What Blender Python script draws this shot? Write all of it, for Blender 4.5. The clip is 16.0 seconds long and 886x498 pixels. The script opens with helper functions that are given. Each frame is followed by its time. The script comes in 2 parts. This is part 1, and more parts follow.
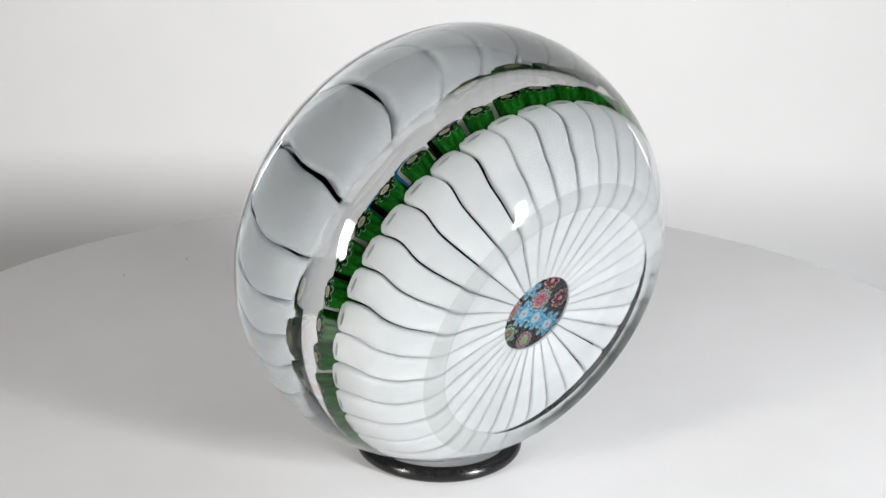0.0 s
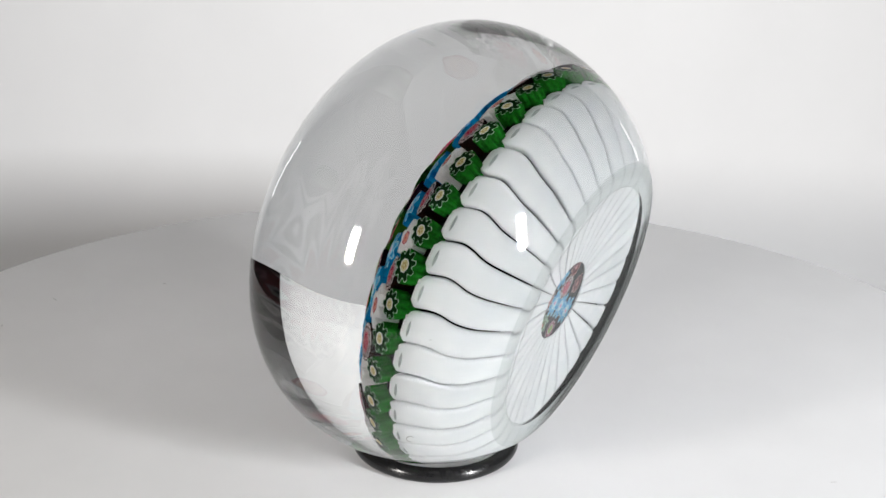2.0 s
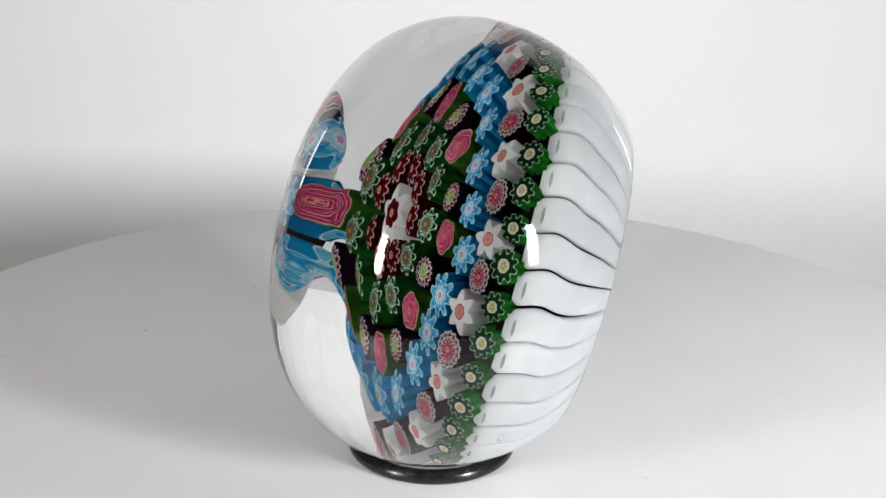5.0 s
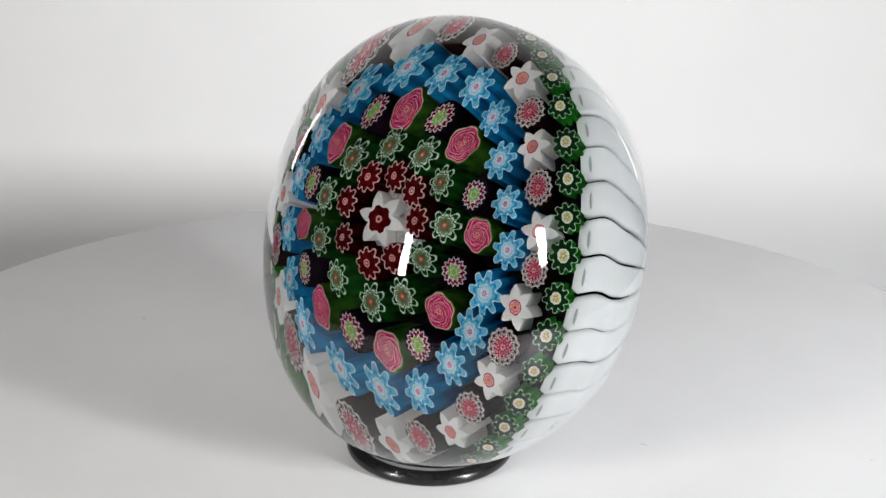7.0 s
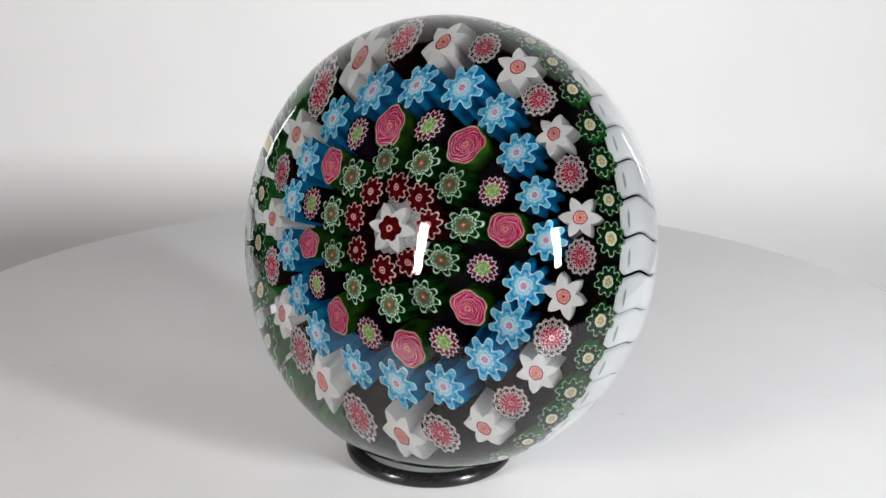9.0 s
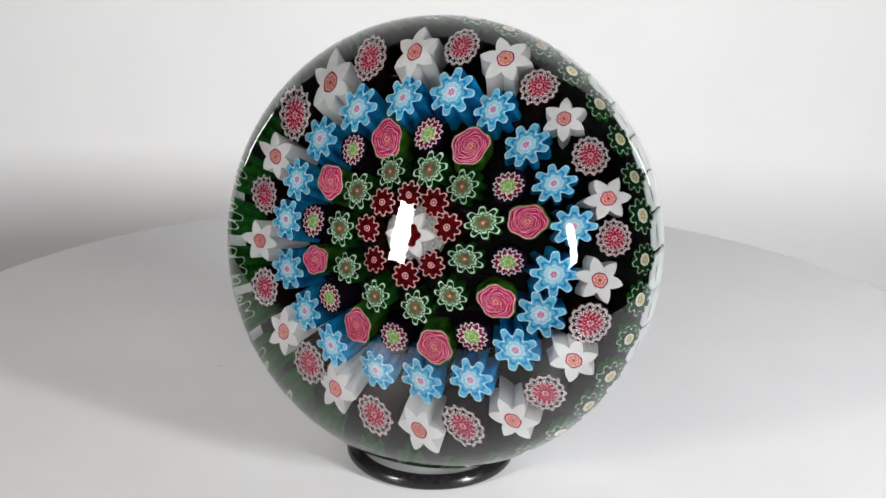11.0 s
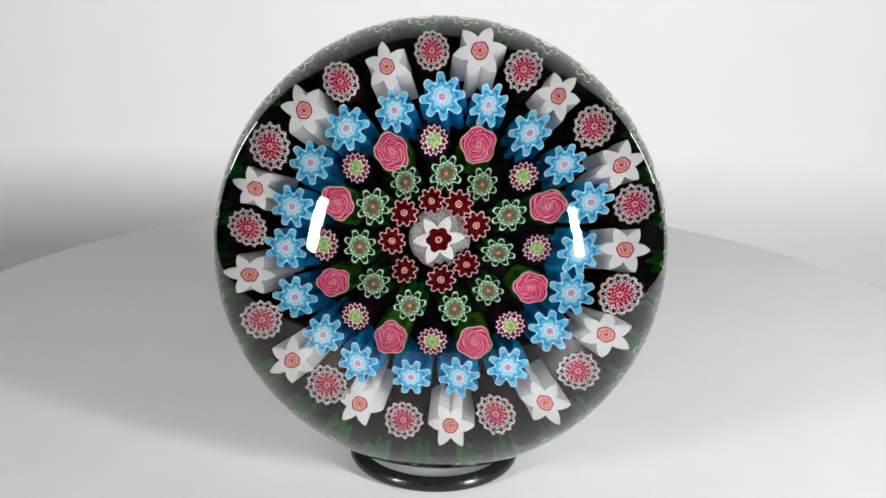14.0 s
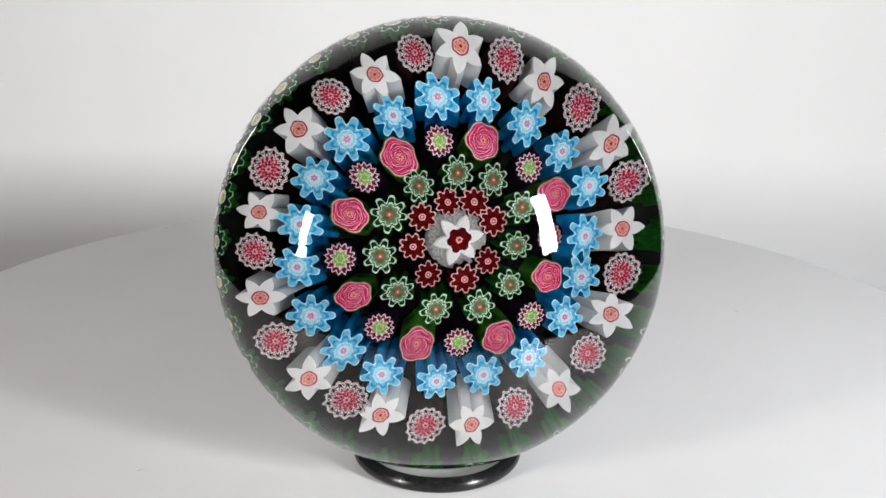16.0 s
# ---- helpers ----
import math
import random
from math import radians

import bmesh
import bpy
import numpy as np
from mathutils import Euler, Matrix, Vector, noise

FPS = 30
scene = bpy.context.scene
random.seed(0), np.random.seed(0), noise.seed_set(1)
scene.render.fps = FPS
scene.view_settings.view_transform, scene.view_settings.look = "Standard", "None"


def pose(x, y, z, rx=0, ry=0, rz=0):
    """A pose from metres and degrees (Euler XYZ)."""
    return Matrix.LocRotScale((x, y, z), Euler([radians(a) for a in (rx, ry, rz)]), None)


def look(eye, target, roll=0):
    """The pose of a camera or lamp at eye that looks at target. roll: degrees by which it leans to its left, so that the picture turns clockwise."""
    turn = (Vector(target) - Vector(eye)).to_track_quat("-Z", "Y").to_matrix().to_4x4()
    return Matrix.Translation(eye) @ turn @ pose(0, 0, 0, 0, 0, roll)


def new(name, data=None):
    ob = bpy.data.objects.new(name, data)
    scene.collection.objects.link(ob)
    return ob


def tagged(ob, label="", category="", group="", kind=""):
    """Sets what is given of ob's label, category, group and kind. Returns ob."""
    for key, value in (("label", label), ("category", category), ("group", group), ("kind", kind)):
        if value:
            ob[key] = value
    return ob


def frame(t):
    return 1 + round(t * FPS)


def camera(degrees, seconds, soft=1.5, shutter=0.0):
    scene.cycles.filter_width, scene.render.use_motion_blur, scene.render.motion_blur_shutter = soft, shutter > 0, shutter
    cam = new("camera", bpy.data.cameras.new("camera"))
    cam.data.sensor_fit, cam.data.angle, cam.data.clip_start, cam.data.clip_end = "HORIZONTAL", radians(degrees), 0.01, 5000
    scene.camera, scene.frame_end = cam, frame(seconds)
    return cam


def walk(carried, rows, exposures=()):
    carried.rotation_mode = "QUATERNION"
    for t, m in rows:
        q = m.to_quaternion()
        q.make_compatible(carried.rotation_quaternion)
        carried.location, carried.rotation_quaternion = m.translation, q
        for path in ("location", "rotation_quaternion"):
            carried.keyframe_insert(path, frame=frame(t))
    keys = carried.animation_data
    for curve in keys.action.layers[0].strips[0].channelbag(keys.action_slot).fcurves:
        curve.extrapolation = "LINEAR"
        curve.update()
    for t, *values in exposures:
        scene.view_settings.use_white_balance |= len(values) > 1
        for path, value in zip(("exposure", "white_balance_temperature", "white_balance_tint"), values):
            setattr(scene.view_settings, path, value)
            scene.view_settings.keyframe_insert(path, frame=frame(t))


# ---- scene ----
# camera: stands still on a tripod, long lens, looking down on a turntable
LENS, EYE, PITCH, ROLL = 22.92, (-0.00036, -0.35647, 0.19062), -22.880, 1.349
cam = camera(LENS, 16.0)
pr = radians(PITCH)
AIM = (EYE[0], EYE[1] + math.cos(pr), EYE[2] + math.sin(pr))
walk(cam, [(0.0, look(EYE, AIM, ROLL)), (16.0, look(EYE, AIM, ROLL))])

# the turntable's spin, and how the weight leans on it (radians, metres)
SPIN, START, LEAN = 0.16647, 2.30831, 0.24875
OX, OY, ZC = -0.00028, -0.00085, 0.04124
RINGX, RINGY, RING_R, TUBE = 0.00167, -0.00106, 0.01393, 0.00140
DISC_R = 0.12374
R, CU, CL, ZB, EU, EL = 0.040, 0.03005, 0.03484, 0.02581, 2.265, 2.044

# ---- light: two strip softboxes in a dim room ----
def softbox(name, az, el, dist, width, height, watts, color, grid=180, aim=(0, 0, 0.042)):
    lamp = bpy.data.lights.new(name, "AREA")
    lamp.shape, lamp.size, lamp.size_y, lamp.energy, lamp.color = "RECTANGLE", width, height, watts, color
    lamp.spread = radians(grid)
    ob = new(name, lamp)
    a, e = radians(az), radians(el)
    eye = Vector((math.sin(a) * math.cos(e), -math.cos(a) * math.cos(e), math.sin(e))) * dist + Vector((0, 0, 0.042))
    ob.matrix_world = look(eye, aim)
    return tagged(ob, "narrow white strip lamp beside the turntable", "lamp")

softbox("softbox_lamp", -48, 13, 0.80, 0.073, 0.236, 0.56, (1, 0.968, 0.93), 44, (-0.01, 0.08, 0.025))
softbox("softbox_lamp", 50, 13.5, 0.80, 0.073, 0.236, 1.14, (0.978, 0.985, 1), 44, (0.06, 0.08, 0.02))
softbox("strip_lamp", -139, 0.0, 0.31, 0.010, 0.066, 0.012, (1, 1, 1))
softbox("strip_lamp", 139, 0.0, 0.31, 0.010, 0.066, 0.012, (1, 1, 1))
world = bpy.data.worlds.new("room_light")
world.use_nodes = True
scene.world = world
world.node_tree.nodes["Background"].inputs[0].default_value = (0.95, 0.97, 1, 1)
world.node_tree.nodes["Background"].inputs[1].default_value = 0.25
scene.view_settings.exposure = 0.0

# ---- materials ----
def material(name, color, rough=0.5, color2=None, scale=400.0, bump=0.0, metal=0.0, vary=0.0, spec=0.5, detail=4.0, coat=0.0):
    m = bpy.data.materials.new(name)
    m.use_nodes = True
    n, l = m.node_tree.nodes, m.node_tree.links
    b = n["Principled BSDF"]
    b.inputs["Roughness"].default_value = rough
    b.inputs["Metallic"].default_value = metal
    b.inputs["Specular IOR Level"].default_value = spec
    b.inputs["Coat Weight"].default_value = coat
    tc = n.new("ShaderNodeTexCoord")
    nz = n.new("ShaderNodeTexNoise")
    nz.inputs["Scale"].default_value, nz.inputs["Detail"].default_value = scale, detail
    l.new(tc.outputs["Object"], nz.inputs["Vector"])
    ramp = n.new("ShaderNodeMapRange")
    ramp.inputs[1].default_value, ramp.inputs[2].default_value = 0.35, 0.65
    l.new(nz.outputs["Fac"], ramp.inputs[0])
    mix = n.new("ShaderNodeMix")
    mix.data_type = "RGBA"
    mix.inputs[6].default_value = (*color, 1)
    mix.inputs[7].default_value = (*(color2 or [c * 0.86 for c in color]), 1)
    l.new(ramp.outputs[0], mix.inputs[0])
    out = mix.outputs[2]
    if vary:
        info = n.new("ShaderNodeObjectInfo")
        mr = n.new("ShaderNodeMapRange")
        mr.inputs[3].default_value, mr.inputs[4].default_value = 1 - vary, 1 + vary
        l.new(info.outputs["Random"], mr.inputs[0])
        hsv = n.new("ShaderNodeHueSaturation")
        l.new(mr.outputs[0], hsv.inputs["Value"])
        l.new(out, hsv.inputs["Color"])
        out = hsv.outputs[0]
    l.new(out, b.inputs["Base Color"])
    if bump:
        bp = n.new("ShaderNodeBump")
        bp.inputs["Strength"].default_value, bp.inputs["Distance"].default_value = bump, 0.0002
        l.new(nz.outputs["Fac"], bp.inputs["Height"])
        l.new(bp.outputs[0], b.inputs["Normal"])
    return m

def glass_material(name, rough=0.0, tint=(0.985, 0.99, 0.987)):
    m = bpy.data.materials.new(name)
    m.use_nodes = True
    n, l = m.node_tree.nodes, m.node_tree.links
    n.remove(n["Principled BSDF"])
    b = n.new("ShaderNodeBsdfGlass")
    b.inputs["Color"].default_value = (*tint, 1)
    b.inputs["Roughness"].default_value = rough
    b.inputs["IOR"].default_value = 1.51
    l.new(b.outputs[0], n["Material Output"].inputs["Surface"])
    return m

GLASS = glass_material("clear_glass")
FROST = glass_material("ground_glass", 0.265, (0.86, 0.88, 0.87))
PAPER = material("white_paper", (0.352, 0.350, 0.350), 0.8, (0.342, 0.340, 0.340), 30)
TABLE = material("white_turntable", (0.66, 0.66, 0.663), 0.45, (0.64, 0.64, 0.643), 60, 0.02)
RUBBER = material("black_rubber", (0.006, 0.006, 0.0065), 0.22, (0.010, 0.010, 0.010), 900, 0.05, spec=0.28)
WALL = material("grey_wall", (0.06, 0.06, 0.06), 0.9)
def cane_glass(name, c, c2=None, vary=0.12, scale=1500):
    """Coloured rod glass: lets some of the light through."""
    c = [min(v * 1.18, 0.87) for v in c]
    c2 = [min(v * 1.18, 0.84) for v in c2] if c2 else None
    m = material(name, c, 0.35, c2, scale, vary=vary, spec=0.0)
    n, l = m.node_tree.nodes, m.node_tree.links
    tr = n.new("ShaderNodeBsdfTranslucent")
    mix = n.new("ShaderNodeMixShader")
    mix.inputs[0].default_value = 0.35
    l.new(n["Principled BSDF"].inputs["Base Color"].links[0].from_socket, tr.inputs["Color"])
    l.new(n["Principled BSDF"].outputs[0], mix.inputs[1])
    l.new(tr.outputs[0], mix.inputs[2])
    l.new(mix.outputs[0], n["Material Output"].inputs["Surface"])
    return m
WHITE = cane_glass("milk_white_glass", (0.80, 0.80, 0.80), (0.77, 0.78, 0.80), 0.05)
STAVE = material("milk_white_stave", (0.87, 0.885, 0.895), 0.4, (0.80, 0.825, 0.845), 220, spec=0.0, vary=0.05)
SLIT = cane_glass("grey_hollow", (0.40, 0.44, 0.44))
CREAM = cane_glass("cream_glass", (0.70, 0.68, 0.48), (0.6, 0.55, 0.3))
OCHRE = cane_glass("ochre_glass", (0.45, 0.33, 0.08))
GREEN = cane_glass("bottle_green_glass", (0.014, 0.17, 0.016), (0.006, 0.07, 0.008))
DKGREEN = cane_glass("dark_green_glass", (0.006, 0.035, 0.008))
LEAF = cane_glass("leaf_green_glass", (0.10, 0.26, 0.02), (0.05, 0.16, 0.01))
SAGE = cane_glass("sage_glass", (0.16, 0.20, 0.13), (0.10, 0.14, 0.07))
OLIVE = cane_glass("olive_glass", (0.13, 0.14, 0.06), (0.08, 0.09, 0.03))
MINT = cane_glass("pale_mint_glass", (0.52, 0.67, 0.53), (0.34, 0.52, 0.37))
ORANGE = cane_glass("orange_red_glass", (0.5, 0.09, 0.05))
RED = cane_glass("garnet_glass", (0.12, 0.004, 0.006), (0.05, 0.001, 0.002))
BLUSH = cane_glass("blush_white_glass", (0.66, 0.45, 0.42), (0.55, 0.3, 0.3))
CRIMSON = cane_glass("crimson_glass", (0.42, 0.018, 0.05), (0.26, 0.008, 0.026))
PURPLE = cane_glass("aubergine_glass", (0.014, 0.005, 0.014), (0.008, 0.003, 0.010))
BLACK = cane_glass("black_amethyst_glass", (0.007, 0.004, 0.005), (0.02, 0.006, 0.004))
LIME = cane_glass("lime_glass", (0.26, 0.42, 0.09), (0.18, 0.32, 0.05))
DKRED = cane_glass("dark_garnet_glass", (0.055, 0.002, 0.004), (0.018, 0.001, 0.001), scale=500)
MOSS = cane_glass("moss_green_glass", (0.008, 0.085, 0.010), (0.003, 0.028, 0.004), scale=500)
DKLEAF = cane_glass("dark_leaf_glass", (0.035, 0.13, 0.012), (0.008, 0.035, 0.004), scale=400)
PINK = cane_glass("rose_pink_glass", (0.56, 0.055, 0.19), (0.40, 0.02, 0.11))
DKPINK = cane_glass("deep_rose_glass", (0.17, 0.008, 0.035))
PALEPINK = cane_glass("pale_pink_glass", (0.72, 0.44, 0.49), (0.60, 0.30, 0.36))
MAUVE = cane_glass("mauve_white_glass", (0.74, 0.69, 0.69), (0.56, 0.46, 0.50))
BLUE = cane_glass("turquoise_glass", (0.016, 0.28, 0.58), (0.010, 0.18, 0.44))
LTBLUE = cane_glass("light_blue_glass", (0.17, 0.50, 0.66), (0.08, 0.37, 0.58))
DEEPBLUE = cane_glass("deep_blue_glass", (0.006, 0.26, 0.54), (0.003, 0.09, 0.26), scale=300)
GRIT = material("bubbly_grey_glass", (0.50, 0.50, 0.50), 0.3, (0.22, 0.22, 0.22), 2600, 0.6)
ICE = cane_glass("ice_blue_glass", (0.66, 0.80, 0.84), (0.34, 0.62, 0.76), scale=5000)
LILAC = cane_glass("lilac_pink_glass", (0.62, 0.16, 0.40))
PEACH = cane_glass("peach_glass", (0.72, 0.36, 0.27), (0.62, 0.26, 0.20), scale=4000)
UMBER = cane_glass("umber_glass", (0.035, 0.010, 0.006), (0.012, 0.004, 0.004), scale=900)
BRUISE = material("bruised_glass", (0.12, 0.11, 0.105), 0.5)
DUST = material("dust", (0.10, 0.09, 0.085), 0.9)
LINT = material("grey_lint", (0.36, 0.35, 0.34), 0.9)
CORE = cane_glass("smoky_core_glass", (0.005, 0.006, 0.0055), (0.012, 0.012, 0.012))

# ---- mesh helpers ----
def mesh_from(name, verts, faces, mats, idx=None, smooth=False, sharp=None):
    me = bpy.data.meshes.new(name)
    me.from_pydata(verts, [], faces)
    for m in mats:
        me.materials.append(m)
    if idx:
        me.polygons.foreach_set("material_index", idx)
    if smooth:
        me.polygons.foreach_set("use_smooth", [True] * len(me.polygons))
        if sharp:
            me.set_sharp_from_angle(angle=radians(sharp))
    me.update()
    return me

def lathe(name, prof, mats, seg=128, slots=None, sharp=35, closed=False):
    """Turns a profile of (r, z) round z; slots: a material per profile span."""
    verts, faces, idx, rows = [], [], [], []
    for r, z in prof:
        if r < 1e-7:
            rows.append([len(verts)])
            verts.append((0, 0, z))
        else:
            rows.append(list(range(len(verts), len(verts) + seg)))
            verts += [(r * math.cos(2 * math.pi * k / seg), r * math.sin(2 * math.pi * k / seg), z) for k in range(seg)]
    spans = list(zip(rows, rows[1:])) + ([(rows[-1], rows[0])] if closed else [])
    for i, (a, b) in enumerate(spans):
        for k in range(seg):
            k2 = (k + 1) % seg
            if len(a) == 1:
                f = (a[0], b[k], b[k2])
            elif len(b) == 1:
                f = (a[k], b[0], a[k2])
            else:
                f = (a[k], b[k], b[k2], a[k2])
            faces.append(f)
            idx.append(slots[i] if slots else 0)
    return mesh_from(name, verts, faces, mats, idx, True, sharp)

def part(name, me, parent, label="", m=None):
    ob = new(name, me)
    ob.parent = parent
    if m is not None:
        ob.matrix_basis = m
    return tagged(ob, label) if label else ob

# ---- setting: room, paper sweep, turntable ----
def build_setting():
    # room shell round the table, walls 0.1 m thick
    def slab(name, x0, x1, y0, y1, z0, z1, mat, label):
        v = [(x, y, z) for x in (x0, x1) for y in (y0, y1) for z in (z0, z1)]
        f = [(0, 1, 3, 2), (4, 6, 7, 5), (0, 4, 5, 1), (2, 3, 7, 6), (0, 2, 6, 4), (1, 5, 7, 3)]
        tagged(new(name, mesh_from(name, v, f, [mat])), label, name.split("_")[0], kind="structure")
    slab("floor", -1.3, 1.3, -1.3, 1.3, -0.9, -0.8, WALL, "grey studio floor under the table")
    slab("ceiling", -1.3, 1.3, -1.3, 1.3, 1.2, 1.3, WALL, "grey studio ceiling")
    slab("wall_north", -1.3, 1.3, 1.2, 1.3, -0.8, 1.2, WALL, "grey studio wall behind the paper")
    slab("wall_south", -1.3, 1.3, -1.3, -1.2, -0.8, 1.2, WALL, "grey studio wall behind the camera")
    slab("wall_east", 1.2, 1.3, -1.2, 1.2, -0.8, 1.2, WALL, "grey studio side wall")
    slab("wall_west", -1.3, -1.2, -1.2, 1.2, -0.8, 1.2, WALL, "grey studio side wall")
    # paper sweep: lies flat, then curves up
    c, rad = SWEEP_Y, SWEEP_R
    prof = [(-0.10, SWEEP_Z), (c, SWEEP_Z)]
    prof += [(c + rad * math.sin(a), SWEEP_Z + rad * (1 - math.cos(a))) for a in [math.pi / 2 * k / 32 for k in range(1, 33)]]
    prof.append((c + rad, 0.25))
    off = [(y, z - 0.002) if y <= c else (y + 0.002, z - 0.001) for y, z in prof]
    n = len(prof)
    v = [(x, y, z) for x in (-0.165, 0.165) for y, z in prof + off]
    f = []
    for i in range(n - 1):
        f.append((i, i + 1, 2 * n + i + 1, 2 * n + i))
        f.append((n + i, 3 * n + i, 3 * n + i + 1, n + i + 1))
    f += [(0, 2 * n, 3 * n, n), (n - 1, 2 * n - 1, 4 * n - 1, 3 * n - 1)]
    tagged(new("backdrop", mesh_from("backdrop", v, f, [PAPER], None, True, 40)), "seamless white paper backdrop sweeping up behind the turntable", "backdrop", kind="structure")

SWEEP_Y, SWEEP_Z, SWEEP_R = 0.14, -0.08, 0.05

def build_turntable():
    tt = tagged(new("turntable"), "round white turntable with a smooth satin top", "turntable")
    d = DISC_R
    me = lathe("disc", [(0, 0), (d - 0.0008, 0), (d - 0.0002, -0.0003), (d, -0.001), (d, -0.011), (d - 0.001, -0.012), (0, -0.012)], [TABLE], 192)
    part("disc", me, tt)
    me = lathe("base", [(0, -0.0125), (0.07, -0.0125), (0.075, SWEEP_Z + 0.004), (0.075, SWEEP_Z + 0.0005), (0, SWEEP_Z + 0.0005)], [TABLE], 96)
    part("base", me, tt)
    rnd = random.Random(11)
    for i in range(12):
        r, a = rnd.uniform(0.035, 0.115), rnd.uniform(0, 2 * math.pi)
        n = rnd.randint(3, 5)
        pts = [(0.0, 0.0)]
        d = rnd.uniform(0, 6.3)
        for _ in range(n):
            d += rnd.uniform(-0.8, 0.8)
            st = rnd.uniform(0.0002, 0.00055)
            pts.append((pts[-1][0] + st * math.cos(d), pts[-1][1] + st * math.sin(d)))
        w = 0.00003
        v, f = [], []
        for x, y in pts:
            v += [(x - w, y - w, 0.00002), (x + w, y + w, 0.00002), (x, y, 0.00008)]
        for q in range(n):
            b = 3 * q
            f += [(b, b + 3, b + 5, b + 2), (b + 2, b + 5, b + 4, b + 1), (b, b + 1, b + 4, b + 3)]
        part("lint", mesh_from("lint", v, f, [LINT]), tt, "", Matrix.Translation((r * math.cos(a), r * math.sin(a), 0.00002)))
    return tt

def build_ring():
    prof = [(RING_R + TUBE * math.cos(a), TUBE + TUBE * math.sin(a)) for a in [2 * math.pi * k / 24 for k in range(24)]]
    ob = tagged(new("rubber_ring", lathe("rubber_ring", prof, [RUBBER], 96, closed=True, sharp=60)), "glossy black rubber ring lying on the white turntable", "ring")
    return ob

# ---- the weight ----
def carpet_z(r):
    """Height of the cane carpet over the widest plane, by distance from the axis."""
    xs, zs = (0, 0.008, 0.0120, 0.0155, 0.021, 0.0263, 0.031), (0.0052, 0.0048, 0.0040, 0.0030, 0.0009, -0.0018, -0.0063)
    return float(np.interp(r, xs, zs))

SIDES = 144

def contour(r, lobes, amp, phase, k, pointed):
    """Radius of a scalloped outline at the k-th of its angles: round lobes, or straight-sided points."""
    a = lobes * 2 * math.pi * k / SIDES + phase
    if pointed:
        c = 2 * abs((a / math.pi) % 2 - 1) - 1
    else:
        c = math.tanh(1.45 * (math.cos(a) + 0.26)) / 0.95
    w = 2 * math.pi * k / SIDES
    return r * (1 + amp * c) * (1 + 0.030 * math.sin(2 * w + 1.7 * phase) + 0.022 * math.sin(3 * w + 2.9 * phase + 1) + 0.016 * math.sin(5 * w + 4.1 * phase))

def cane_mesh(name, layers, length, taper, side, squash=1.0, wobble=0.0, seed=0, slant=0.0):
    """A rod of fused glass: its face is made of nested scalloped bands, outermost first: (radius, lobes, swing, phase, pointed, material inside it)."""
    layers = [(l[0] * 1.055, *l[1:]) for l in layers]
    rnd = random.Random(seed)
    mats, idx, verts, faces, rows = [], [], [], [], []
    def slot(m):
        if m not in mats:
            mats.append(m)
        return mats.index(m)
    sx, sy = 0.0, 0.0
    outer = layers[0]
    for j, (scale, z) in enumerate(((taper, -length), (1.0, -0.00025))):
        rows.append([len(verts) + k for k in range(SIDES)])
        for k in range(SIDES):
            r = contour(outer[0], outer[1], outer[2], outer[3], k, outer[4]) * scale
            a = 2 * math.pi * k / SIDES
            verts.append((r * math.cos(a) + z * slant * (1 - j), r * math.sin(a) * squash, z))
    for j, (r0, lobes, amp, ph, pointed, mat) in enumerate(layers):
        rows.append([len(verts) + k for k in range(SIDES)])
        sx += rnd.uniform(-1, 1) * wobble * r0
        sy += rnd.uniform(-1, 1) * wobble * r0
        for k in range(SIDES):
            r = contour(r0, lobes, amp, ph, k, pointed) * (0.985 if j == 0 else 1)
            a = 2 * math.pi * k / SIDES
            x, y = r * math.cos(a) + sx, r * math.sin(a) * squash + sy
            verts.append((x, y, 0.0004 * (1 - (x * x + y * y) / (outer[0] ** 2 * 1.8))))
    mat_of = [slot(side), slot(side)] + [slot(l[5]) for l in layers]
    for i in range(len(rows) - 1):
        a, b = rows[i], rows[i + 1]
        for k in range(SIDES):
            k2 = (k + 1) % SIDES
            faces.append((a[k], a[k2], b[k2], b[k]))
            idx.append(mat_of[i])
    verts.append((sx, sy, 0.00041))
    for k in range(SIDES):
        faces.append((rows[-1][k], rows[-1][(k + 1) % SIDES], len(verts) - 1))
        idx.append(mat_of[-1])
    faces.append(tuple(reversed(rows[0])))
    idx.append(slot(side))
    return mesh_from(name, verts, faces, mats, idx)

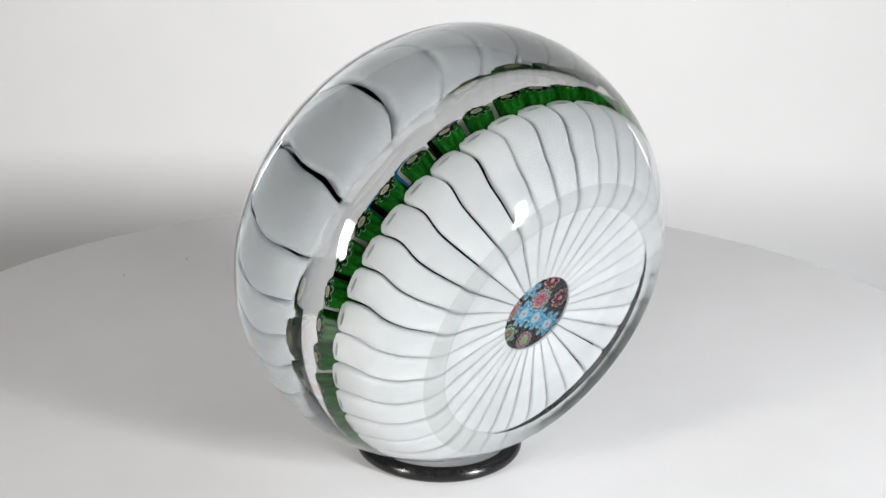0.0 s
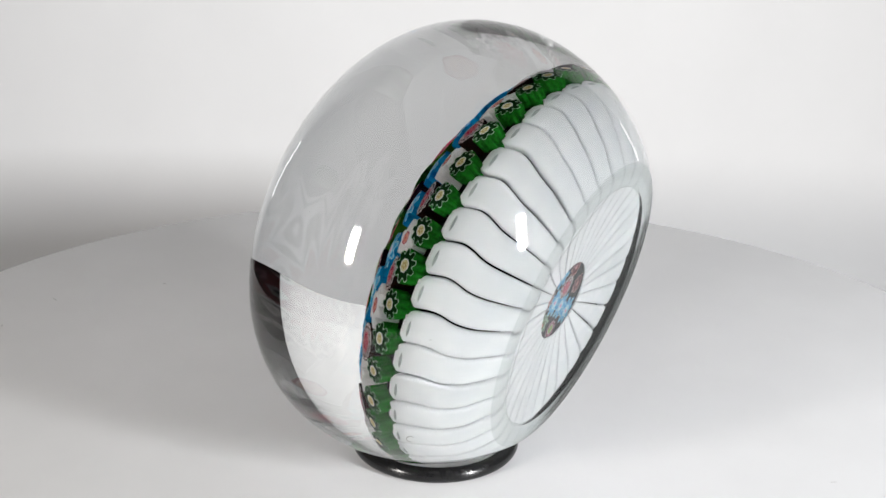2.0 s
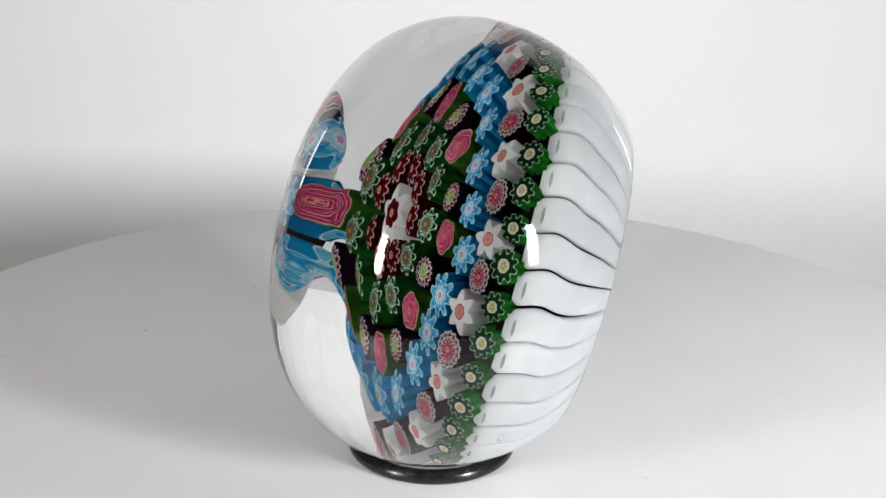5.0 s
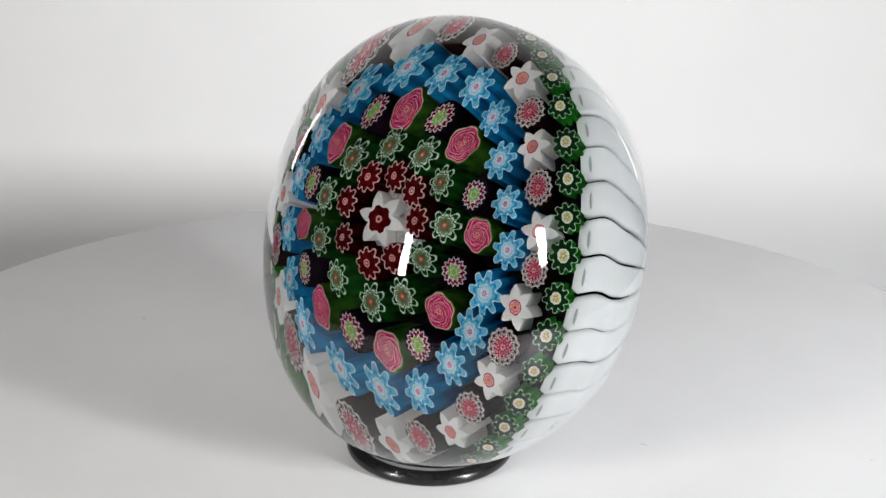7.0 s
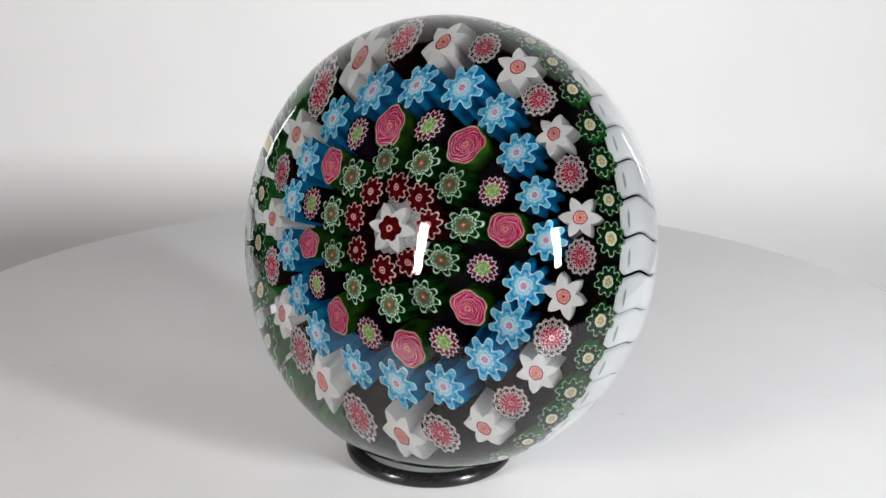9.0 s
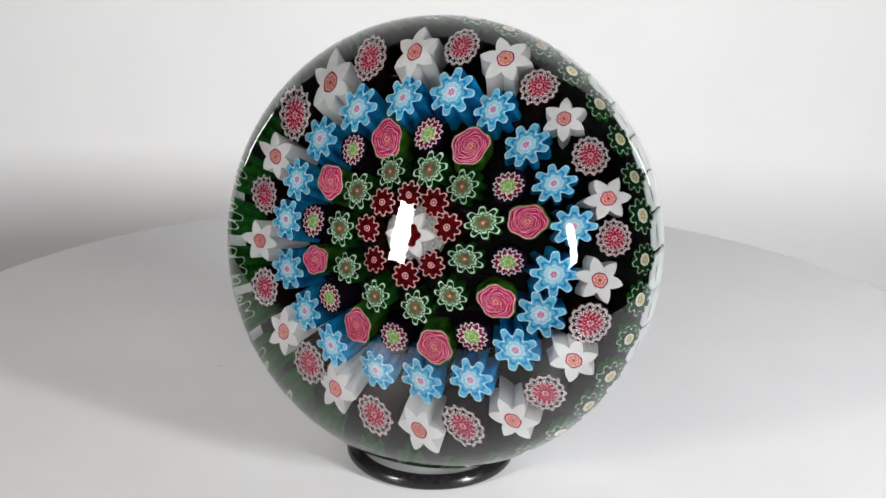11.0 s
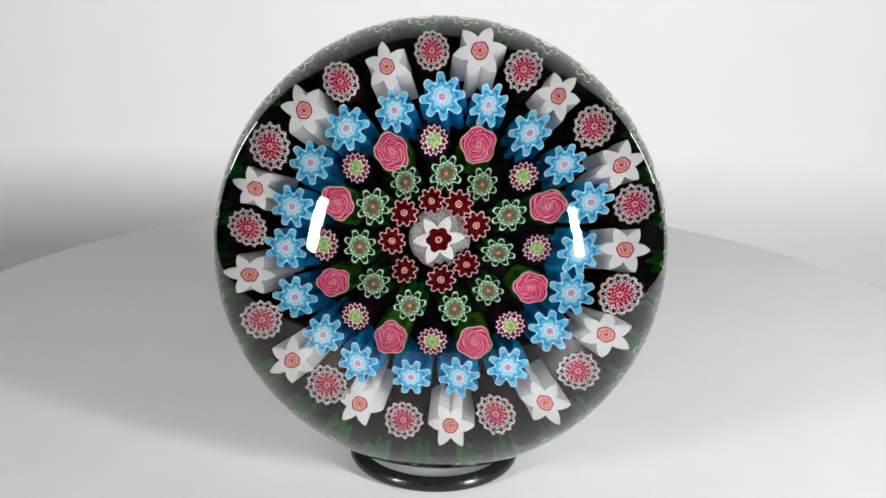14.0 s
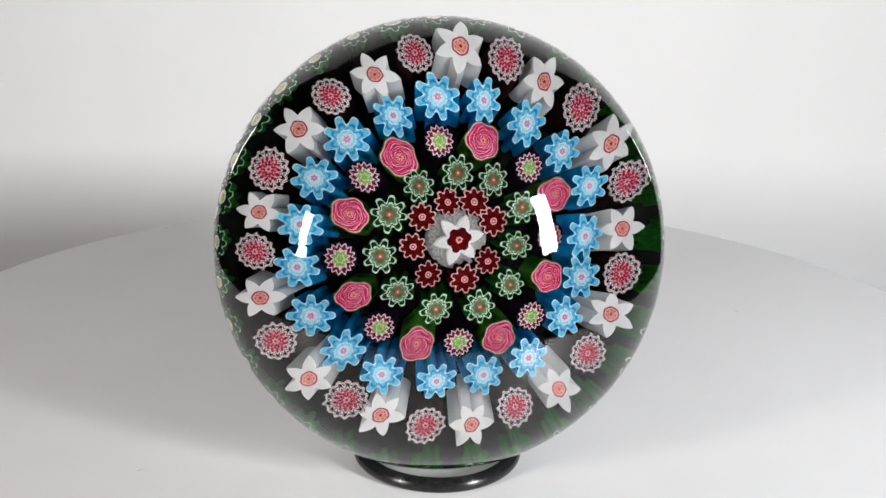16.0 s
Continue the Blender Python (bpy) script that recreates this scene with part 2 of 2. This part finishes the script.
def cane_kinds():
    mm = 0.001
    k = {}
    turns = (0, 0.8, 1.9, 2.7)
    k["star"] = cane_mesh("star_cane", [(2.85 * mm, 6, 0.36, 0, True, WHITE), (1.72 * mm, 6, 0.10, 0, False, RED), (0.48 * mm, 6, 0.1, 0, False, BLUSH), (0.26 * mm, 5, 0.1, 0, False, CRIMSON)], 0.0018, 0.9, WHITE)
    k["red"] = [cane_mesh("garnet_cane", [(1.88 * mm, 9, 0.15, p, False, BLUSH), (1.60 * mm, 9, 0.19, p, False, RED), (0.50 * mm, 8, 0, 0, False, BLUSH), (0.34 * mm, 8, 0, 0, False, CRIMSON), (0.18 * mm, 5, 0, 0, False, BLUSH)], 0.007, 0.9, DKRED, slant=0.12, seed=p) for p in turns]
    k["green"] = [cane_mesh("sage_cane", [(2.12 * mm, 8, 0.23, p, False, MINT), (1.80 * mm, 8, 0.27, p, False, DKGREEN), (1.42 * mm, 8, 0.17, p, False, MINT), (1.22 * mm, 8, 0.14, p, False, SAGE), (0.85 * mm, 8, 0.12, p, False, OLIVE), (0.36 * mm, 5, 0.2, 0, False, ORANGE), (0.15 * mm, 5, 0.2, 0, False, PALEPINK)], 0.009, 0.9, MOSS, 0.95, slant=0.2, seed=p) for p in turns]
    k["purple"] = [cane_mesh("lime_heart_cane", [(2.30 * mm, 1, 0.02, 0, False, PURPLE), (1.88 * mm, 15, 0.13, p, True, MAUVE), (1.68 * mm, 15, 0.15, p, True, DKPINK), (1.18 * mm, 10, 0.24, p, True, MAUVE), (0.96 * mm, 8, 0.20, p, False, LIME), (0.55 * mm, 6, 0.2, 0, False, MINT), (0.42 * mm, 6, 0.2, 0, False, LIME)], 0.010, 0.9, PURPLE, slant=0.25, seed=p) for p in turns]
    roses = []
    for s in (1, 2, 3):
        lay = [(2.62 * mm, 5, 0.06, s, False, LEAF), (2.46 * mm, 5, 0.06, s, False, PALEPINK), (2.34 * mm, 5, 0.06, s, False, PINK)]
        r, q = 2.16, 0
        while r > 0.62:
            wide = 0.30 + 0.07 * math.sin(2.3 * q + s)
            lay.append((r * mm, 5, 0.07, s + q * 0.9, False, CRIMSON))
            lay.append(((r - 0.11) * mm, 5, 0.07, s + q * 0.9 + 0.4, False, PALEPINK))
            lay.append(((r - 0.17) * mm, 5, 0.07, s + q * 0.9 + 0.6, False, PINK))
            r -= wide
            q += 1
        lay += [(0.48 * mm, 6, 0.2, 0, False, CRIMSON), (0.36 * mm, 6, 0.3, 0, False, PEACH), (0.18 * mm, 5, 0.2, 0, False, CRIMSON)]
        roses.append(cane_mesh("rose_cane", lay, 0.010, 0.8, DKLEAF, 0.94, 0.022, s, slant=0.3))
    k["rose"] = roses
    k["blue"] = [cane_mesh("blue_cane", [(2.40 * mm, 8, 0.25, p, False, ICE), (2.14 * mm, 8, 0.30, p, False, LTBLUE), (1.66 * mm, 8, 0.26, p, False, BLUE), (1.40 * mm, 8, 0.22, p, False, LTBLUE), (1.22 * mm, 24, 0.12, p, True, ICE), (0.98 * mm, 24, 0.16, p, True, LTBLUE), (0.84 * mm, 24, 0.2, p, True, ICE), (0.37 * mm, 6, 0.25, 0, False, LILAC), (0.14 * mm, 5, 0.2, 0, False, PALEPINK)], 0.012, 0.85, DEEPBLUE, slant=0.38, seed=p) for p in turns]
    k["white"] = [cane_mesh("white_star_cane", [(2.45 * mm, 6, 0.32, p, True, WHITE), (1.06 * mm, 6, 0.03, p, False, CRIMSON), (0.88 * mm, 6, 0.03, p, False, PALEPINK), (0.74 * mm, 6, 0.05, p, False, PEACH), (0.52 * mm, 7, 0.35, 0, False, CRIMSON), (0.42 * mm, 7, 0.35, 0, False, PEACH), (0.20 * mm, 5, 0.2, 0, False, CRIMSON)], 0.013, 0.8, WHITE, slant=0.36, seed=p) for p in turns]
    k["pink"] = [cane_mesh("lace_cane", [(2.58 * mm, 1, 0.0, 0, False, BLACK), (2.50 * mm, 14, 0.095, p, True, MAUVE), (2.26 * mm, 14, 0.105, p, False, UMBER), (2.14 * mm, 14, 0.15, p, False, MAUVE), (1.86 * mm, 14, 0.22, p, False, UMBER), (1.62 * mm, 14, 0.16, p, True, MAUVE), (1.44 * mm, 14, 0.17, p, True, CRIMSON), (0.98 * mm, 11, 0.26, p, False, PALEPINK), (0.82 * mm, 11, 0.28, p, False, CRIMSON), (0.36 * mm, 7, 0.35, 0, False, PALEPINK), (0.18 * mm, 7, 0.25, 0, False, CRIMSON)], 0.013, 0.8, BLACK, slant=0.36, seed=p) for p in turns]
    k["outer"] = [cane_mesh("green_flower_cane", [(2.14 * mm, 9, 0.17, p, False, MINT), (1.92 * mm, 9, 0.21, p, False, DKGREEN), (0.98 * mm, 8, 0.03, p, False, WHITE), (0.80 * mm, 8, 0.03, p, False, CREAM), (0.42 * mm, 5, 0.3, 0, False, OCHRE), (0.22 * mm, 5, 0.3, 0, False, CREAM)], 0.0042, 0.80, GREEN, slant=0.1, seed=p) for p in turns]
    return k

CANE_LABELS = {
    "star_cane": "white six-pointed star cane with a garnet heart",
    "garnet_cane": "garnet red cane with a pale scalloped edge",
    "sage_cane": "dark green petalled cane with a sage heart",
    "rose_cane": "pink rose cane with green leaf edge",
    "lime_heart_cane": "aubergine toothed cane with a lime heart",
    "blue_cane": "pale blue petalled cane on a turquoise rod",
    "white_star_cane": "white star cane with a pink heart",
    "lace_cane": "black cane with pale lace and crimson heart",
    "green_flower_cane": "dark green petalled cane with a cream heart",
}

SHAKE = random.Random(9)

def place_cane(name, me, parent, r, ang, lean, spin, lift=0.0, x0=0.0, y0=0.0):
    """Stands a rod on the carpet: lean degrees outwards from the axis."""
    a = radians(ang)
    z = carpet_z(r) + lift
    if r < 0.028:
        z -= 0.03 * r * math.cos(a) + 0.02 * r * math.sin(a)
    size, thin = 1 + SHAKE.uniform(-0.07, 0.05), 1 + SHAKE.uniform(-0.08, 0.08)
    m = Matrix.Translation((r * math.cos(a) + x0, r * math.sin(a) + y0, z)) @ Matrix.Rotation(a + radians(SHAKE.uniform(-3, 3)), 4, "Z") @ Matrix.Rotation(radians(lean + SHAKE.uniform(-5, 5)), 4, "Y") @ Matrix.Rotation(radians(spin), 4, "Z") @ Matrix.Diagonal((size, size * thin, 1, 1))
    return part(name, me, parent, CANE_LABELS[name], m)

RED_A = (97, 67, 36, -19, -76, -147, 168, 131)
RED_R = (7.8, 8.1, 7.4, 5.0, 4.2, 5.4, 6.8, 7.6)
GREEN_A = (85, 58, 29, 2, -34, -69, -113, -150, 179, 147, 116)
GREEN_R = (11.8, 12.2, 12.2, 9.4, 9.8, 9.1, 9.0, 10.6, 11.5, 11.6, 11.4)
ROSE_A = (94, 71, 43, 24, 4, -19, -43, -65, -90, -115, -138, -160, -180, 157, 137, 117)
ROSE_R = (16.2, 16.6, 16.7, 17.4, 14.9, 15.1, 15.7, 14.9, 13.7, 14.9, 15.7, 16.2, 16.8, 16.3, 17.0, 16.0)
BLUE_A = (91, 73, 54, 36, 19, 1, -16, -34, -57, -78, -99, -122, -140, -158, -177, 167, 149, 130, 110)
BLUE_R = (21.6, 21.6, 21.1, 21.6, 22.5, 20.4, 20.4, 20.3, 20.3, 19.4, 19.5, 20.7, 21.2, 22.1, 22.1, 21.9, 22.0, 21.6, 20.8)
STAR_A = (95, 81, 67, 54, 40, 26, 14, 1, -13, -26, -40, -54, -69, -84, -99, -114, -126, -139, -154, -168, 178, 166, 153, 138, 124, 109)
STAR_R = (26.7, 27.0, 26.6, 26.2, 26.6, 26.9, 27.0, 25.6, 25.8, 26.1, 26.0, 26.4, 25.2, 25.6, 25.4, 25.3, 25.5, 26.4, 26.9, 26.8, 26.7, 26.7, 27.0, 26.4, 26.4, 25.8)
N_OUT, OUT_PH = 32, 7.9
N_STAVE, STAVE_PH = 33, 24.8
CENTRE = (0.0004, 0.0020)

def outline():
    """One smooth curve, as cosines of the angle from the axis, through both halves of the glass."""
    pts = [(R * math.sin(a) ** (2 / EU), CU * math.cos(a) ** (2 / EU)) for a in [math.pi / 2 * (k + 0.5) / 60 for k in range(60)]]
    pts += [(R * (1 - (z / CL) ** EL) ** (1 / EL), -z) for z in [ZB * k / 50 for k in range(51)]]
    ang = np.array([math.atan2(r, z) for r, z in pts])
    rad = np.array([math.hypot(r, z) for r, z in pts])
    return np.linalg.lstsq(np.cos(np.outer(ang, np.arange(WAVES))), rad, rcond=None)[0], float(ang[-1])

WAVES = 7
OUTLINE, BASE_ANGLE = outline()

def glass_at(a):
    """A point of the glass surface and its outward normal, by the angle from the axis: r, z, nr, nz."""
    k = np.arange(WAVES)
    p = float(OUTLINE @ np.cos(k * a))
    d = float(OUTLINE @ (-k * np.sin(k * a)))
    tr, tz = d * math.sin(a) + p * math.cos(a), d * math.cos(a) - p * math.sin(a)
    n = math.hypot(tr, tz)
    return p * math.sin(a), p * math.cos(a), -tz / n, tr / n

def build_weight():
    w = tagged(new("paperweight"), "clear glass paperweight holding coloured flower canes over a white basket", "paperweight")
    # clear body: a flattened ball, cut flat below with a ground rim round a hollow
    up = [glass_at(math.pi / 2 * k / 64)[:2] for k in range(65)]
    up[0] = (0.0, up[0][1])
    lo = [glass_at(math.pi / 2 + (BASE_ANGLE - math.pi / 2) * k / 40)[:2] for k in range(1, 41)]
    rb = lo[-1][0]
    foot = [(rb - 0.0005, -ZB - 0.00025), (rb - 0.0025, -ZB - 0.0003), (rb - FOOT + 0.0004, -ZB - 0.00025)]
    ri = rb - FOOT
    hol = [(ri * (1 - s), -ZB + HOLLOW * (1 - (1 - s) ** 4)) for s in [k / 24 for k in range(24)]] + [(0, -ZB + HOLLOW)]
    prof = up + lo + foot + hol
    n1 = len(up) + len(lo)
    slots = [1 if n1 - 1 <= i < n1 + 3 else 0 for i in range(len(prof) - 1)]
    part("body", lathe("body", prof, [GLASS, FROST], 160, slots, 30), w, "thick clear polished glass")
    k = cane_kinds()
    rnd = random.Random(4)
    pick = lambda kind: k[kind][rnd.randrange(len(k[kind]))]
    place_cane("star_cane", k["star"], w, 0.0, 0, 0, 10, 0.0, *CENTRE)
    for a, r in zip(RED_A, RED_R):
        place_cane("garnet_cane", pick("red"), w, r * 0.001, a, 6, rnd.uniform(-9, 9))
    for a, r in zip(GREEN_A, GREEN_R):
        place_cane("sage_cane", pick("green"), w, r * 0.001, a, 12, rnd.uniform(-9, 9))
    for i, (a, r) in enumerate(zip(ROSE_A, ROSE_R)):
        place_cane("rose_cane" if i % 2 else "lime_heart_cane", pick("rose" if i % 2 else "purple"), w, r * 0.001, a, 18, rnd.uniform(-9, 9))
    for a, r in zip(BLUE_A, BLUE_R):
        place_cane("blue_cane", pick("blue"), w, r * 0.001, a, 21, rnd.uniform(-9, 9))
    for i, (a, r) in enumerate(zip(STAR_A, STAR_R)):
        place_cane("white_star_cane" if i % 2 else "lace_cane", pick("white" if i % 2 else "pink"), w, r * 0.001, a, 31, rnd.uniform(-9, 9))
    for i in range(N_OUT):
        place_cane("green_flower_cane", pick("outer"), w, 0.0314, OUT_PH + 360 / N_OUT * i + rnd.uniform(-0.6, 0.6), 51, rnd.uniform(-9, 9))
    # smoky fused mass between the rods
    core = [(0, 0.0028), (0.008, 0.0020), (0.015, -0.0010), (0.021, -0.0045), (0.0262, -0.0068), (0.0292, -0.0074), (0.0303, -0.0084), (0.0290, -0.0098), (0.0281, -0.0112), (0.0281, -0.0140), (0.0252, -0.0172), (0.0214, -0.0192), (0.0170, -0.0202), (0.0135, -0.0205), (0.0090, -0.0203), (0.0082, -0.0195), (0, -0.0195)]
    part("core", lathe("core", core, [CORE], 96, None, 60), w)
    # bubbly grey ground round the middle star
    grit = [(0, 0.0), (0.002, -0.0001), (0.0036, -0.0004), (0.0046, -0.0012), (0.0046, -0.0022), (0, -0.0022)]
    part("ground_glass", lathe("ground_glass", grit, [GRIT], 48), w, "grey bubbly glass round the middle star", Matrix.Translation((*CENTRE, 0.0044)))
    # basket of white staves
    path_r = np.array([r for r, z in BASKET]) * 0.001
    path_z = np.array([z for r, z in BASKET]) * 0.001
    dist = np.concatenate([[0], np.cumsum(np.hypot(np.diff(path_r), np.diff(path_z)))])
    L = dist[-1]
    verts, faces, idx = [], [], []
    SEG, RING = 30, 28
    for i in range(SEG + 1):
        s = L * i / SEG
        r, z = float(np.interp(s, dist, path_r)), float(np.interp(s, dist, path_z))
        r2, z2 = float(np.interp(s + 0.0005, dist, path_r)), float(np.interp(s + 0.0005, dist, path_z))
        r1, z1 = float(np.interp(s - 0.0005, dist, path_r)), float(np.interp(s - 0.0005, dist, path_z))
        tr_, tz = r2 - r1, z2 - z1
        d = math.hypot(tr_, tz) or 1
        nr, nz = -tz / d, tr_ / d            # outward normal of the bowl
        half = math.pi * r / N_STAVE - 0.00017 * min(1.0, 0.16 + 0.84 * (r / 0.026) ** 2)
        thick = min(0.0011, half * 0.8)
        if i == 0:
            half, thick = half * 0.74, thick * 0.60
        swing = STAVE_SWING * math.exp(-((s - 0.0045) / 0.0030) ** 2)
        for q in range(RING):
            a = 2 * math.pi * q / RING
            ca, sa = math.cos(a), math.sin(a)
            ca, sa = math.copysign(abs(ca) ** 0.45, ca), math.copysign(abs(sa) ** 0.6, sa)
            w_, h_ = half * ca + swing, thick * sa
            verts.append((r + nr * h_, w_, z + nz * h_))
    for i in range(SEG):
        for q in range(RING):
            q2 = (q + 1) % RING
            faces.append((i * RING + q, i * RING + q2, (i + 1) * RING + q2, (i + 1) * RING + q))
            idx.append(0)
    faces.append(tuple(range(RING)))
    idx.append(0)
    faces.append(tuple(reversed(range(SEG * RING, SEG * RING + RING))))
    idx.append(0)
    stave = mesh_from("stave", verts, faces, [STAVE], idx, True, 50)
    # hollow end of a stave: a small grey lens, standing proud of the milk glass
    r0, z0 = path_r[0], path_z[0]
    lens = lathe("hollow", [(0, 0.00020), (0.0008, 0.00014), (0.00115, 0.0)], [SLIT], 20)
    for i in range(N_STAVE):
        a = radians(STAVE_PH + 360 / N_STAVE * i + rnd.uniform(-0.2, 0.2))
        st = part("stave", stave, w, "" if i else "milk-white glass stave", Matrix.Rotation(a, 4, "Z"))
        part("hollow", lens, st, "", Matrix.Translation((r0 + 0.00158, 0.0002, z0 - 0.00135)) @ Matrix.Rotation(radians(71.6), 4, "Y") @ Matrix.Diagonal((0.24, 1.2, 1, 1)))
    # canes seen from below through the basket's mouth
    kinds = ("blue", "pink", "blue", "red", "blue", "purple", "green", "pink", "blue", "red")
    for i, kind in enumerate(kinds):
        r, a = (0.0022, 120 * i) if i < 3 else (0.0062, 51 * i + 20)
        m = Matrix.Translation((r * math.cos(radians(a)), r * math.sin(radians(a)), -0.0199)) @ Matrix.Rotation(math.pi, 4, "X") @ Matrix.Diagonal((0.86, 0.86, 0.2, 1))
        part("cane", k[kind][i % 3], w, "", m)
    # dust and fine scratches on the polished glass
    speck = lathe("speck", [(0, 0.00004), (0.00007, 0.00003), (0.0001, 0)], [DUST], 10)
    scratch = lathe("scratch", [(0, 0.00002), (0.00003, 0.00001), (0.00004, 0)], [DUST], 8)
    for i in range(16):
        ph, (r, z, nr, nz) = radians(rnd.uniform(-180, 180)), glass_at(radians(rnd.uniform(25, 85)))
        q = Matrix.Rotation(ph, 4, "Z") @ Matrix.Translation((r, 0, z)) @ Vector((nr, 0, nz)).to_track_quat("Z", "X").to_matrix().to_4x4()
        if i % 5:
            f = rnd.uniform(0.45, 1.0)
            part("speck", speck, w, "", q @ Matrix.Diagonal((f, f * rnd.uniform(0.6, 1), 1, 1)))
        else:
            part("scratch", scratch, w, "", q @ Matrix.Rotation(rnd.uniform(0, 3), 4, "Z") @ Matrix.Diagonal((22, 1, 1, 1)))
    for i in range(12):
        ph, (r, z, nr, nz) = radians(rnd.uniform(-180, 180)), glass_at(radians(rnd.uniform(96, 130)))
        q = Matrix.Rotation(ph, 4, "Z") @ Matrix.Translation((r, 0, z)) @ Vector((nr, 0, nz)).to_track_quat("Z", "X").to_matrix().to_4x4()
        f = rnd.uniform(0.5, 1.3)
        part("speck", speck, w, "", q @ Matrix.Diagonal((f, f * rnd.uniform(0.5, 1), 1, 1)))
    # ring-shaped bruise in the surface
    ph, arc, side = math.atan2(-0.0197, 0.0302), 40, 6
    r, z, nr, nz = glass_at(radians(113.1))
    n = Vector((nr, 0, nz))
    v, f = [], []
    for i in range(arc + 1):
        a = radians(-150 + 285 * i / arc)
        t = 0.000012 + 0.00004 * math.sin(math.pi * i / arc)
        for q in range(side):
            b = 2 * math.pi * q / side
            rad = 0.00088 + t * math.cos(b)
            v.append((rad * math.cos(a) * 0.8, rad * math.sin(a) * 1.25, t * 0.5 * math.sin(b)))
    for i in range(arc):
        for q in range(side):
            q2 = (q + 1) % side
            f.append((i * side + q, i * side + q2, (i + 1) * side + q2, (i + 1) * side + q))
    f += [tuple(reversed(range(side))), tuple(range(arc * side, arc * side + side))]
    m = Matrix.Rotation(ph, 4, "Z") @ Matrix.Translation((r, 0, z)) @ n.to_track_quat("Z", "X").to_matrix().to_4x4()
    part("bruise", mesh_from("bruise", v, f, [BRUISE], None, True, 60), w, "small ring-shaped bruise in the glass", m)
    return w

FOOT, HOLLOW = 0.0046, 0.0018
BASKET = ((30.0, -8.8), (30.6, -10.6), (30.8, -12.8), (29.7, -15.8), (27.0, -18.9), (22.8, -20.9), (17.8, -21.7), (12.0, -21.9), (7.4, -21.9))
STAVE_SWING = 0.0011

build_setting()
turntable = build_turntable()
rubber_ring = build_ring()
weight = build_weight()

def spin_at(t):
    return START + SPIN * t

def motions():
    """Everything turns with the turntable at an even pace."""
    times = [float(i) for i in range(17)]
    rows_t, rows_r, rows_w = [], [], []
    for t in times:
        a = spin_at(t)
        e, s, z = Vector((math.cos(a), math.sin(a), 0)), Vector((-math.sin(a), math.cos(a), 0)), Vector((0, 0, 1))
        rows_t.append((t, Matrix.Rotation(a, 4, "Z")))
        rows_r.append((t, Matrix.Translation(e * RINGX + s * RINGY) @ Matrix.Rotation(a, 4, "Z")))
        axis = e * math.cos(LEAN) + z * math.sin(LEAN)
        up = -e * math.sin(LEAN) + z * math.cos(LEAN)
        m = Matrix((s, up, axis)).transposed().to_4x4()
        rows_w.append((t, Matrix.Translation(e * OX + s * OY + z * ZC) @ m))
    walk(turntable, rows_t)
    walk(rubber_ring, rows_r)
    walk(weight, rows_w)

motions()
